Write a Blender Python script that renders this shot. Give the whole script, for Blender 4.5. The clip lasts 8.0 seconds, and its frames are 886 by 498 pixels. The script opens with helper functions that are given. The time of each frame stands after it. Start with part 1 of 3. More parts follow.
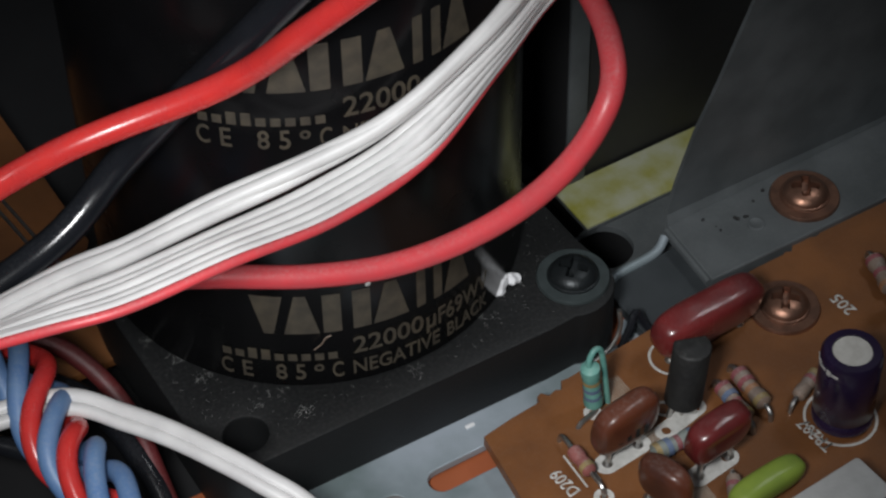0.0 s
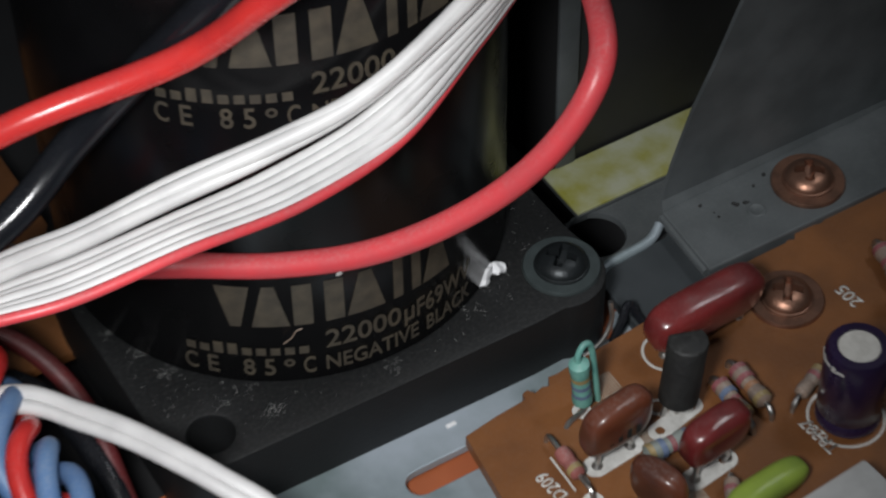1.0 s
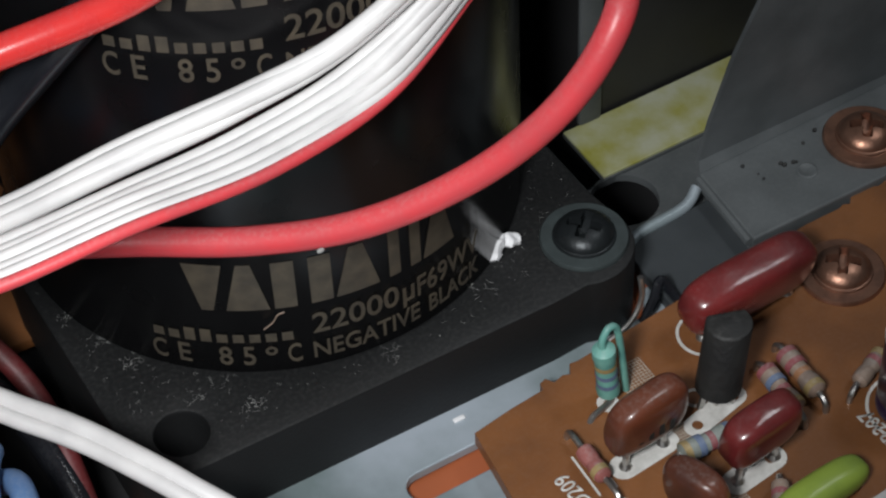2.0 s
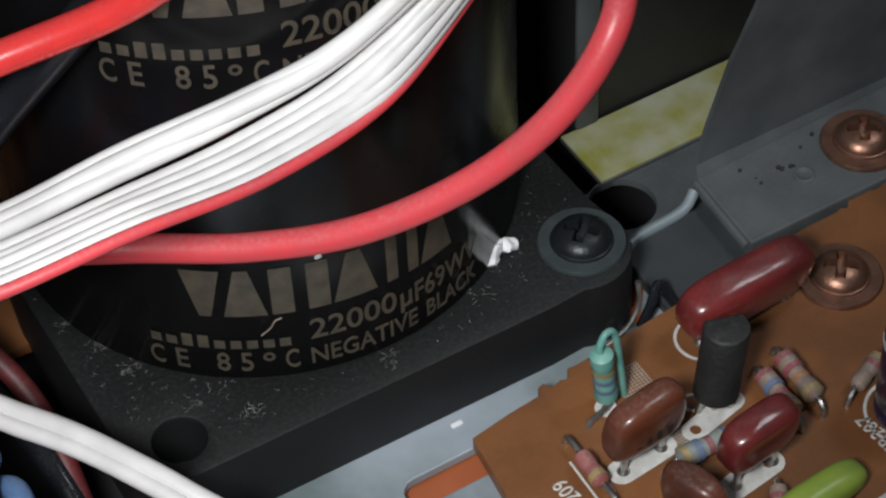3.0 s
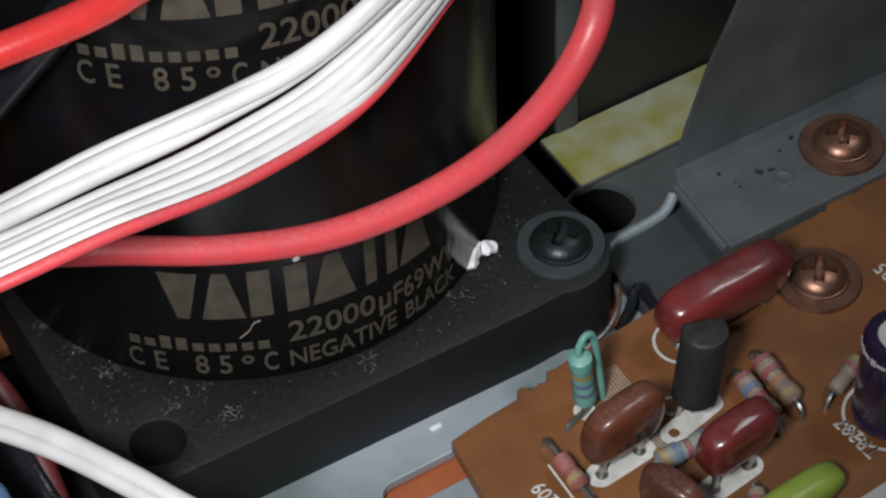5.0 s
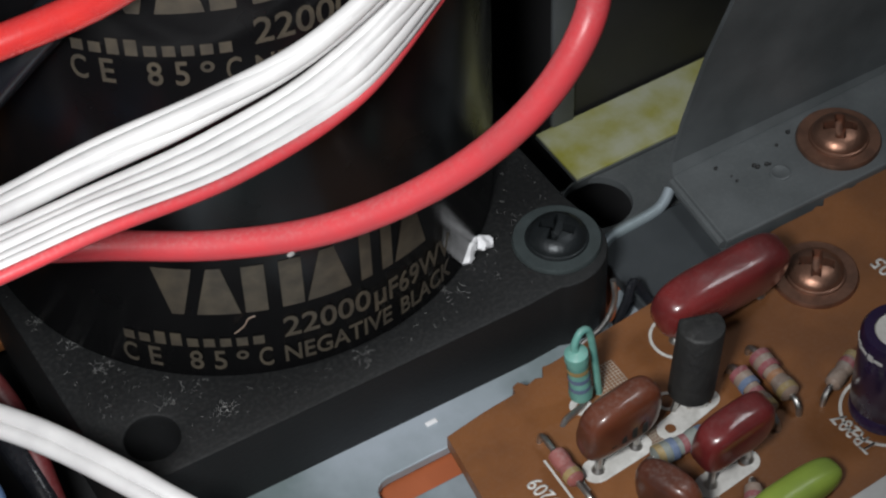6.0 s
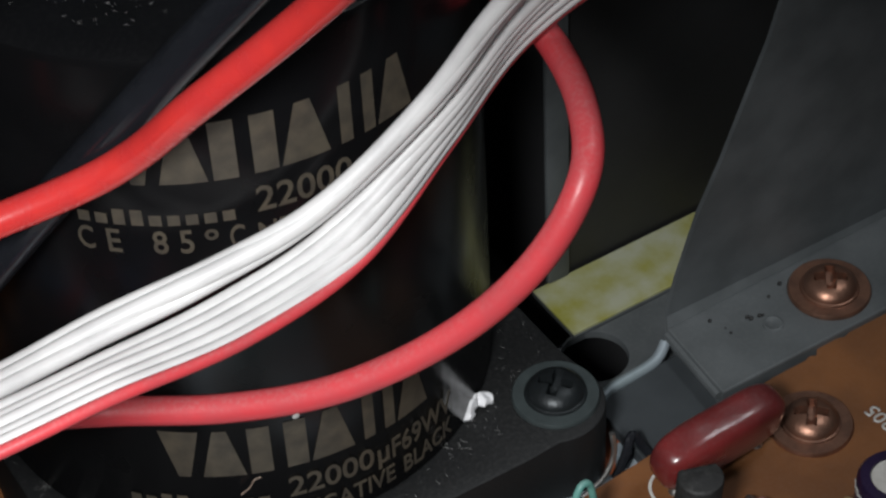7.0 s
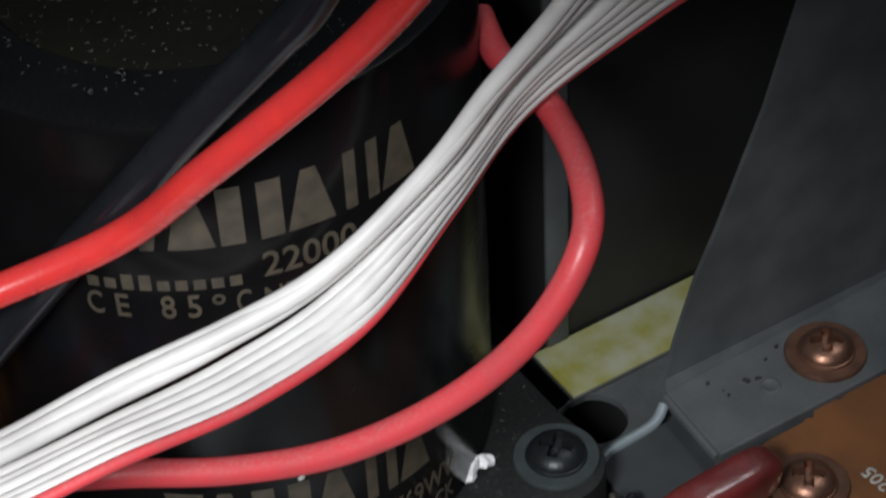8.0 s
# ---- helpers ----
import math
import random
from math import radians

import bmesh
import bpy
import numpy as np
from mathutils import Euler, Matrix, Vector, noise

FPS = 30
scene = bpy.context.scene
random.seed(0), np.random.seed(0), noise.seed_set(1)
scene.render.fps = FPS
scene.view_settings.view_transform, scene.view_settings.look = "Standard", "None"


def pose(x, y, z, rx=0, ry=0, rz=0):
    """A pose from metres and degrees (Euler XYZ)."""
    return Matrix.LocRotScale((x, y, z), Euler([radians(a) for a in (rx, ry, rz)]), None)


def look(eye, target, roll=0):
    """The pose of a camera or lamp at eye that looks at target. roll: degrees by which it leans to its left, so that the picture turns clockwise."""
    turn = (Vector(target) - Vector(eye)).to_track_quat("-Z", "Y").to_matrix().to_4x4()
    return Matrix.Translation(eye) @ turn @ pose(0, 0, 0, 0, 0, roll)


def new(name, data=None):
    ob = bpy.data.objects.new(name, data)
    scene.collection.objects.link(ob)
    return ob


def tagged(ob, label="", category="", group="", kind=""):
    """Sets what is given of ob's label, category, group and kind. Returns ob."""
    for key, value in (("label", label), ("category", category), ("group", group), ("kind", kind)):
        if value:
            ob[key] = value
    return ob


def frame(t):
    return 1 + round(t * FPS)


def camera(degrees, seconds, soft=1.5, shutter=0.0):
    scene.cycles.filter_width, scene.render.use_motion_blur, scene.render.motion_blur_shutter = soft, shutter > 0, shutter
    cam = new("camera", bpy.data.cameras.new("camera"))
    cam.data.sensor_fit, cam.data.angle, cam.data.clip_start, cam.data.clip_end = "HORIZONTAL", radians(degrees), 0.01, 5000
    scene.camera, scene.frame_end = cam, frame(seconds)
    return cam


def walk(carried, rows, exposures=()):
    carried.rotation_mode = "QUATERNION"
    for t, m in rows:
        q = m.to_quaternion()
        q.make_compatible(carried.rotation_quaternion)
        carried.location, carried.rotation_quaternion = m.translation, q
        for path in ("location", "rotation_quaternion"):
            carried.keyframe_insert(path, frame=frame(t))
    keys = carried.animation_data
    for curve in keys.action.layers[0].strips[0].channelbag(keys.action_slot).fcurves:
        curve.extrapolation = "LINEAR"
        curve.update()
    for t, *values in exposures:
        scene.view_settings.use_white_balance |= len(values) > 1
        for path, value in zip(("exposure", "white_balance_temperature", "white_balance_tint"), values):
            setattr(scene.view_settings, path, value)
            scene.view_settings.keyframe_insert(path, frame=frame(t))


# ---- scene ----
# Lengths below are in centimetres and become metres through CM.
CM = 0.01

# ---- camera ----
cam = camera(21.85, 8.0, soft=2.3, shutter=0.5)
# seconds, x, y, z, pitch, lean, yaw
PATH = [
    (0, -8.278, -17.102, 19.608, -46.656, -1.254, -30.579),
    (0.5, -8.215, -17.137, 19.452, -46.817, -1.197, -30.912),
    (1, -7.531, -16.249, 18.435, -46.996, -1.121, -30.594),
    (1.2, -6.237, -14.595, 16.464, -47.407, -1.669, -29.723),
    (2.3, -6.070, -14.575, 16.260, -48.148, -3.018, -28.987),
    (2.5, -6.051, -14.567, 16.290, -48.239, -3.066, -29.105),
    (3, -6.066, -14.554, 16.292, -48.013, -2.966, -28.887),
    (3.5, -6.074, -14.575, 16.303, -47.996, -2.645, -29.490),
    (4, -6.048, -14.603, 16.307, -48.007, -2.382, -29.793),
    (4.5, -6.040, -14.614, 16.296, -47.818, -2.471, -29.461),
    (6, -5.992, -14.540, 16.227, -48.076, -2.384, -29.602),
    (6.3, -5.968, -14.646, 16.223, -47.822, -2.662, -29.381),
    (6.5, -6.032, -14.692, 16.376, -46.596, -3.141, -29.330),
    (7, -6.144, -14.713, 16.585, -44.344, -3.266, -30.081),
    (7.5, -6.195, -14.676, 16.602, -44.008, -3.381, -29.989),
    (8, -6.319, -14.882, 16.823, -42.763, -3.166, -30.380),
]


def aim(x, y, z, pitch, lean, yaw):
    return pose(x * CM, y * CM, z * CM, 90 + pitch, 0, yaw) @ pose(0, 0, 0, 0, 0, lean)


walk(cam, [(r[0], aim(*r[1:])) for r in PATH], [(0, -0.36), (0.5, -0.27), (1, -0.2), (2.3, 0.0), (6.3, 0.0), (7, -0.08), (8, -0.1)])

from mathutils import geometry

# ---- light ----
world = bpy.data.worlds.new("world")
scene.world = world
world.use_nodes = True
world.node_tree.nodes["Background"].inputs[0].default_value = (0.75, 0.85, 1.0, 1)
world.node_tree.nodes["Background"].inputs[1].default_value = 0.055


def area_lamp(name, eye, target, size, watts, colour):
    data = bpy.data.lights.new(name, "AREA")
    data.shape, data.size, data.energy, data.color = "DISK", size * CM, watts, colour
    ob = new(name, data)
    ob.matrix_world = look([v * CM for v in eye], [v * CM for v in target])
    return ob


def spot_lamp(name, eye, target, cone, watts, colour, radius):
    data = bpy.data.lights.new(name, "SPOT")
    data.spot_size, data.spot_blend, data.energy, data.color, data.shadow_soft_size = radians(cone), 1.0, watts, colour, radius * CM
    ob = new(name, data)
    ob.matrix_world = look([v * CM for v in eye], [v * CM for v in target])
    return ob


# a work torch held over the open case and the room's ceiling lamp
spot_lamp("work_torch", (-8.0, -12.0, 14.5), (-0.9, -2.7, 1.5), 43.0, 1.7, (0.97, 0.985, 1.0), 1.6)
area_lamp("ceiling_lamp", (30.0, -9.0, 60.0), (0.0, -2.0, 0.0), 12.0, 0.6, (0.93, 0.97, 1.0))


# ---- materials ----
def material(name, colour, rough=0.5, metal=0.0, second=None, scale=300.0, bump=0.15, dust=0.0, coat=0.0, fine=2500.0, spec=0.5):
    """A surface with blotches and grain at two sizes, fine relief and, where given, dust on what faces up."""
    m = bpy.data.materials.new(name)
    m.use_nodes = True
    n, l = m.node_tree.nodes, m.node_tree.links
    b = n["Principled BSDF"]
    geo = n.new("ShaderNodeNewGeometry")
    coarse = n.new("ShaderNodeTexNoise")
    coarse.inputs["Scale"].default_value, coarse.inputs["Detail"].default_value = scale, 6
    grain = n.new("ShaderNodeTexNoise")
    grain.inputs["Scale"].default_value, grain.inputs["Detail"].default_value = fine, 4
    l.new(geo.outputs["Position"], coarse.inputs["Vector"])
    l.new(geo.outputs["Position"], grain.inputs["Vector"])
    ramp = n.new("ShaderNodeMapRange")
    ramp.inputs["From Min"].default_value, ramp.inputs["From Max"].default_value = 0.35, 0.65
    l.new(coarse.outputs["Fac"], ramp.inputs["Value"])
    mix = n.new("ShaderNodeMix")
    mix.data_type = "RGBA"
    second = second or tuple(c * 0.75 for c in colour)
    mix.inputs["A"].default_value, mix.inputs["B"].default_value = (*colour, 1), (*second, 1)
    l.new(ramp.outputs["Result"], mix.inputs["Factor"])
    out = mix.outputs["Result"]
    if dust:
        up = n.new("ShaderNodeSeparateXYZ")
        l.new(geo.outputs["Normal"], up.inputs["Vector"])
        face = n.new("ShaderNodeMapRange")
        face.inputs["From Min"].default_value, face.inputs["From Max"].default_value = 0.3, 1.0
        l.new(up.outputs["Z"], face.inputs["Value"])
        speck = n.new("ShaderNodeMapRange")
        speck.inputs["From Min"].default_value, speck.inputs["From Max"].default_value = 0.45, 0.75
        speck.inputs["To Min"].default_value = 0.15
        l.new(grain.outputs["Fac"], speck.inputs["Value"])
        mul = n.new("ShaderNodeMath")
        mul.operation = "MULTIPLY"
        l.new(face.outputs["Result"], mul.inputs[0])
        l.new(speck.outputs["Result"], mul.inputs[1])
        amount = n.new("ShaderNodeMath")
        amount.operation = "MULTIPLY"
        amount.inputs[1].default_value = dust
        l.new(mul.outputs[0], amount.inputs[0])
        dm = n.new("ShaderNodeMix")
        dm.data_type = "RGBA"
        dm.inputs["B"].default_value = (0.42, 0.42, 0.40, 1)
        l.new(amount.outputs[0], dm.inputs["Factor"])
        l.new(out, dm.inputs["A"])
        out = dm.outputs["Result"]
    l.new(out, b.inputs["Base Color"])
    rr = n.new("ShaderNodeMapRange")
    rr.inputs["To Min"].default_value, rr.inputs["To Max"].default_value = max(rough - 0.12, 0.03), min(rough + 0.12, 1)
    l.new(coarse.outputs["Fac"], rr.inputs["Value"])
    l.new(rr.outputs["Result"], b.inputs["Roughness"])
    b.inputs["Metallic"].default_value = metal
    b.inputs["Specular IOR Level"].default_value = spec
    b.inputs["Coat Weight"].default_value = coat
    b.inputs["Coat Roughness"].default_value = 0.12
    if bump:
        bp = n.new("ShaderNodeBump")
        bp.inputs["Strength"].default_value, bp.inputs["Distance"].default_value = bump, 0.0002
        l.new(grain.outputs["Fac"], bp.inputs["Height"])
        l.new(bp.outputs["Normal"], b.inputs["Normal"])
    return m


BLACK_SLEEVE = material("black_sleeve", (0.005, 0.005, 0.0055), 0.24, scale=150, bump=0.02, dust=0.006, spec=0.22)
BLACK_PLASTIC = material("black_plastic", (0.0085, 0.009, 0.0095), 0.55, scale=120, bump=0.25, dust=0.035, spec=0.35)
PRINT = material("gold_print", (0.072, 0.060, 0.043), 0.5, second=(0.045, 0.038, 0.029), scale=700, bump=0.1)
RED_WIRE = material("red_pvc", (0.58, 0.034, 0.03), 0.26, second=(0.51, 0.03, 0.03), scale=400, bump=0.05, dust=0.05)
DUSTY_RED = material("dusty_red_pvc", (0.58, 0.05, 0.06), 0.42, second=(0.50, 0.055, 0.065), scale=350, bump=0.08, dust=0.2)
WHITE_WIRE = material("white_pvc", (0.64, 0.63, 0.62), 0.45, second=(0.54, 0.53, 0.525), scale=250, bump=0.08)
BLACK_WIRE = material("black_pvc", (0.011, 0.012, 0.015), 0.2, scale=300, bump=0.05, dust=0.025)
BLUE_WIRE = material("blue_pvc", (0.085, 0.18, 0.38), 0.45, second=(0.12, 0.22, 0.40), scale=300, bump=0.1, dust=0.25)
ZINC = material("zinc_sheet", (0.39, 0.44, 0.49), 0.45, 0.3, second=(0.17, 0.215, 0.22), scale=75, bump=0.08)
GREY_STEEL = material("grey_steel", (0.105, 0.115, 0.119), 0.55, 0.1, second=(0.072, 0.080, 0.083), scale=160, bump=0.15, dust=0.05)
RAIL_STEEL = material("rail_steel", (0.055, 0.062, 0.067), 0.5, 0.2, second=(0.04, 0.046, 0.05), scale=160, bump=0.12)
DARK_STEEL = material("dark_steel", (0.02, 0.02, 0.021), 0.55, 0.1, scale=90, bump=0.1)
BLACKED_SCREW = material("blackened_steel", (0.062, 0.077, 0.078), 0.45, 0.35, scale=500, bump=0.25)
BLACKED_HEAD = material("blackened_head", (0.022, 0.026, 0.028), 0.38, 0.5, scale=500, bump=0.2)
COPPER = material("copper_plate", (0.38, 0.20, 0.135), 0.4, 0.85, second=(0.22, 0.12, 0.085), scale=500, bump=0.2)
PHENOLIC = material("phenolic_board", (0.205, 0.080, 0.026), 0.45, second=(0.135, 0.052, 0.017), scale=130, bump=0.08, dust=0.03)
ORANGE_BOARD = material("orange_board", (0.36, 0.10, 0.04), 0.5, second=(0.29, 0.08, 0.03), scale=90, bump=0.06)
SILK = material("white_ink", (0.62, 0.61, 0.58), 0.6, second=(0.5, 0.49, 0.46), scale=1200, bump=0.05)
HATCH_INK = material("thin_ink", (0.40, 0.36, 0.30), 0.6, scale=1200, bump=0.05)
SOLDER = material("tinned_lead", (0.55, 0.54, 0.52), 0.33, 0.95, second=(0.38, 0.37, 0.35), scale=900, bump=0.15)
RED_DIP = material("dark_red_epoxy", (0.18, 0.022, 0.022), 0.3, second=(0.085, 0.014, 0.014), scale=170, bump=0.05, dust=0.05, coat=0.4)
BROWN_DIP = material("brown_epoxy", (0.13, 0.036, 0.017), 0.36, second=(0.05, 0.016, 0.01), scale=160, bump=0.08, dust=0.14, coat=0.25)
EPOXY_BLACK = material("black_epoxy", (0.010, 0.010, 0.0105), 0.6, second=(0.016, 0.016, 0.015), scale=350, bump=0.6, dust=0.05, fine=1500.0)
TAN_BODY = material("tan_resistor", (0.27, 0.195, 0.15), 0.55, second=(0.17, 0.125, 0.10), scale=500, bump=0.12, dust=0.35)
PALE_BODY = material("pale_resistor", (0.25, 0.28, 0.26), 0.5, second=(0.16, 0.18, 0.165), scale=500, bump=0.12, dust=0.3)
GREEN_BODY = material("green_resistor", (0.16, 0.38, 0.32), 0.45, second=(0.09, 0.26, 0.23), scale=500, bump=0.1, dust=0.25)
PINK_BODY = material("rose_diode", (0.30, 0.10, 0.09), 0.45, scale=500, bump=0.1, dust=0.3)
BAND_RED = material("red_band", (0.27, 0.075, 0.085), 0.5, scale=600, dust=0.3)
BAND_ORANGE = material("orange_band", (0.34, 0.16, 0.075), 0.5, scale=600, dust=0.3)
BAND_YELLOW = material("yellow_band", (0.33, 0.24, 0.10), 0.5, scale=600, dust=0.3)
BAND_BLUE = material("blue_band", (0.13, 0.18, 0.29), 0.5, scale=600, dust=0.3)
LIME = material("lime_sleeve", (0.25, 0.34, 0.055), 0.35, second=(0.20, 0.28, 0.05), scale=300, bump=0.06)
CERAMIC = material("grey_white_ceramic", (0.52, 0.52, 0.51), 0.7, second=(0.45, 0.45, 0.44), scale=400, bump=0.2)
PURPLE = material("purple_sleeve", (0.022, 0.012, 0.042), 0.3, scale=400, bump=0.05, coat=0.3)
CAP_TOP = material("aluminium_top", (0.60, 0.58, 0.54), 0.6, 0.1, second=(0.5, 0.48, 0.44), scale=900, bump=0.2)
TAPE = material("yellowed_tape", (0.42, 0.43, 0.31), 0.6, second=(0.30, 0.29, 0.05), scale=210, bump=0.1)
WHITE_GLUE = material("white_glue", (0.74, 0.74, 0.75), 0.6, bump=0.3)
DUST = material("dust_fibre", (0.30, 0.30, 0.29), 0.9, bump=0)
OLIVE = material("olive_grey_paint", (0.13, 0.14, 0.115), 0.6, scale=60, bump=0.1)
BUFF_DISC = material("olive_disc", (0.006, 0.006, 0.0035), 0.7, second=(0.004, 0.004, 0.003), scale=200, bump=0.2, dust=0.005, spec=0.1)


# ---- building helpers ----
def thing(name, at, label, category, group="", kind=""):
    ob = new(name)
    ob.location = Vector(at) * CM
    ob.empty_display_size = 0.003
    return tagged(ob, label, category, group, kind)


def part(name, bm, mat, parent=None, label="", smooth=True, shift=None):
    """Links a bmesh in centimetres as one mesh object under a thing or a part."""
    if shift:
        bmesh.ops.translate(bm, verts=bm.verts, vec=shift)
    bmesh.ops.scale(bm, vec=(CM, CM, CM), verts=bm.verts)
    bmesh.ops.recalc_face_normals(bm, faces=bm.faces)
    me = bpy.data.meshes.new(name)
    bm.to_mesh(me)
    bm.free()
    me.materials.append(mat)
    if smooth:
        me.shade_smooth()
        me.set_sharp_from_angle(angle=radians(40))
    ob = new(name, me)
    ob.parent = parent
    return tagged(ob, label)


def lathe(profile, seg=48, axis="Z"):
    """A turned body: profile of (radius, height), a radius of 0 closes it."""
    bm = bmesh.new()
    rings = []
    for r, z in profile:
        if r <= 1e-6:
            rings.append([bm.verts.new((0, 0, z))])
        else:
            rings.append([bm.verts.new((r * math.cos(2 * math.pi * i / seg), r * math.sin(2 * math.pi * i / seg), z)) for i in range(seg)])
    for a, b in zip(rings, rings[1:]):
        for i in range(seg):
            j = (i + 1) % seg
            q = [a[i % len(a)], a[j % len(a)], b[j % len(b)], b[i % len(b)]]
            q = [v for k, v in enumerate(q) if v not in q[:k]]
            if len(q) > 2:
                bm.faces.new(q)
    if axis == "X":
        bmesh.ops.rotate(bm, verts=bm.verts, matrix=Matrix.Rotation(radians(90), 3, "Y"))
    return bm


def box(size, bevel=0.03, at=(0, 0, 0), seg=2):
    bm = bmesh.new()
    bmesh.ops.create_cube(bm, size=1)
    bmesh.ops.scale(bm, vec=size, verts=bm.verts)
    if bevel:
        bmesh.ops.bevel(bm, geom=bm.edges[:], offset=bevel, segments=seg, affect="EDGES", profile=0.5)
    bmesh.ops.translate(bm, vec=at, verts=bm.verts)
    return bm


def spline(points, n=10):
    p = [Vector(v) for v in points]
    p = [2 * p[0] - p[1]] + p + [2 * p[-1] - p[-2]]
    out = []
    for a, b, c, d in zip(p, p[1:], p[2:], p[3:]):
        for i in range(n):
            s = i / n
            out.append(0.5 * (2 * b + (c - a) * s + (2 * a - 5 * b + 4 * c - d) * s * s + (3 * b - a - 3 * c + d) * s ** 3))
    return out + [p[-2]]


def tube(path, radius, seg=14, bm=None, taper=None):
    """A round sweep along a list of points."""
    bm = bm or bmesh.new()
    path = [Vector(p) for p in path]
    ahead = (path[1] - path[0]).normalized()
    side = ahead.orthogonal().normalized()
    rings = []
    for i, p in enumerate(path):
        t = (path[min(i + 1, len(path) - 1)] - path[max(i - 1, 0)]).normalized()
        side = (side - t * side.dot(t)).normalized()
        up = t.cross(side)
        r = radius * (taper(i / (len(path) - 1)) if taper else 1)
        rings.append([bm.verts.new(p + (side * math.cos(2 * math.pi * k / seg) + up * math.sin(2 * math.pi * k / seg)) * r) for k in range(seg)])
    for a, b in zip(rings, rings[1:]):
        for k in range(seg):
            bm.faces.new((a[k], a[(k + 1) % seg], b[(k + 1) % seg], b[k]))
    bm.faces.new(rings[0][::-1])
    bm.faces.new(rings[-1])
    return bm


def inside(p, loop):
    got, n = False, len(loop)
    for i in range(n):
        (x0, y0), (x1, y1) = loop[i], loop[(i + 1) % n]
        if (y0 > p[1]) != (y1 > p[1]) and p[0] < (x1 - x0) * (p[1] - y0) / (y1 - y0) + x0:
            got = not got
    return got


def plate(outline, z0, z1, holes=(), bevel=0.0):
    """A flat plate from z0 to z1 with an outline and holes that go through it; bevel rounds its upper rim."""
    bm = bmesh.new()
    loops = [list(outline), *[list(h) for h in holes]]
    def wound(loop, way):
        area = sum(a[0] * b[1] - b[0] * a[1] for a, b in zip(loop, loop[1:] + loop[:1]))
        return loop if (area > 0) == way else loop[::-1]
    loops = [wound(loop, k == 0) for k, loop in enumerate(loops)]
    def inset(loop, d):
        out = []
        for p, q, r in zip(loop[-1:] + loop[:-1], loop, loop[1:] + loop[:1]):
            u, v = Vector((q[0] - p[0], q[1] - p[1])), Vector((r[0] - q[0], r[1] - q[1]))
            n = (Vector((-u.y, u.x)).normalized() + Vector((-v.y, v.x)).normalized())
            n = n.normalized() if n.length > 1e-6 else Vector((0, 0))
            out.append((q[0] + n.x * d, q[1] + n.y * d))
        return out
    levels = [(0, z0), (0, z1 - bevel), (0.3 * bevel, z1 - 0.3 * bevel), (bevel, z1)] if bevel else [(0, z0), (0, z1)]
    flat, edges, top_v, low_v = [], [], [], []
    for loop in loops:
        rows = [[bm.verts.new((x, y, z)) for x, y in (inset(loop, d) if d else loop)] for d, z in levels]
        n = len(loop)
        for p, q in zip(rows, rows[1:]):
            for i in range(n):
                bm.faces.new((p[i], p[(i + 1) % n], q[(i + 1) % n], q[i]))
        base = len(flat)
        flat += [Vector((v.co.x, v.co.y)) for v in rows[-1]]
        edges += [(base + i, base + (i + 1) % n) for i in range(n)]
        top_v += rows[-1]
        low_v += rows[0]
    got = geometry.delaunay_2d_cdt(flat, edges, [], 0, 1e-7)
    rim = [inset(loop, levels[-1][0]) if levels[-1][0] else loop for loop in loops]
    for tri in got[2]:
        m = sum((got[0][i] for i in tri), Vector((0, 0))) / 3
        if inside(m, rim[0]) and not any(inside(m, h) for h in rim[1:]):
            ids = [got[3][i][0] for i in tri if got[3][i]]
            if len(ids) == 3:
                for group in (top_v, low_v):
                    if bm.faces.get([group[i] for i in ids]) is None:
                        bm.faces.new([group[i] for i in ids])
    return bm


def ring(x, y, r, n=32, squash=1.0):
    return [(x + r * math.cos(2 * math.pi * i / n), y + squash * r * math.sin(2 * math.pi * i / n)) for i in range(n)]


def slot_loop(x0, x1, y, r, n=8):
    a = [(x1 + r * math.cos(t), y + r * math.sin(t)) for t in [math.pi * (i / n - 0.5) for i in range(n + 1)]]
    return a + [(x0 - r * math.cos(t), y - r * math.sin(t)) for t in [math.pi * (i / n - 0.5) for i in range(n + 1)]]


def superbody(a, b, c, e1=0.5, e2=0.7, n=28, m=16):
    """A rounded, dipped body with half sizes a, b, c."""
    def f(w, e):
        return math.copysign(abs(w) ** e, w)
    rings = []
    bm = bmesh.new()
    for j in range(1, m):
        v = math.pi * (j / m - 0.5)
        rings.append([bm.verts.new((a * f(math.cos(v), e1) * f(math.cos(u), e2), b * f(math.cos(v), e1) * f(math.sin(u), e2), c * f(math.sin(v), e1))) for u in [2 * math.pi * i / n for i in range(n)]])
    lo, hi = bm.verts.new((0, 0, -c)), bm.verts.new((0, 0, c))
    for i in range(n):
        j = (i + 1) % n
        bm.faces.new((lo, rings[0][j], rings[0][i]))
        bm.faces.new((hi, rings[-1][i], rings[-1][j]))
        for p, q in zip(rings, rings[1:]):
            bm.faces.new((p[i], p[j], q[j], q[i]))
    return bm


def turn(bm, degrees, axis="Z", centre=(0, 0, 0)):
    bmesh.ops.rotate(bm, verts=bm.verts, cent=centre, matrix=Matrix.Rotation(radians(degrees), 3, axis))
    return bm


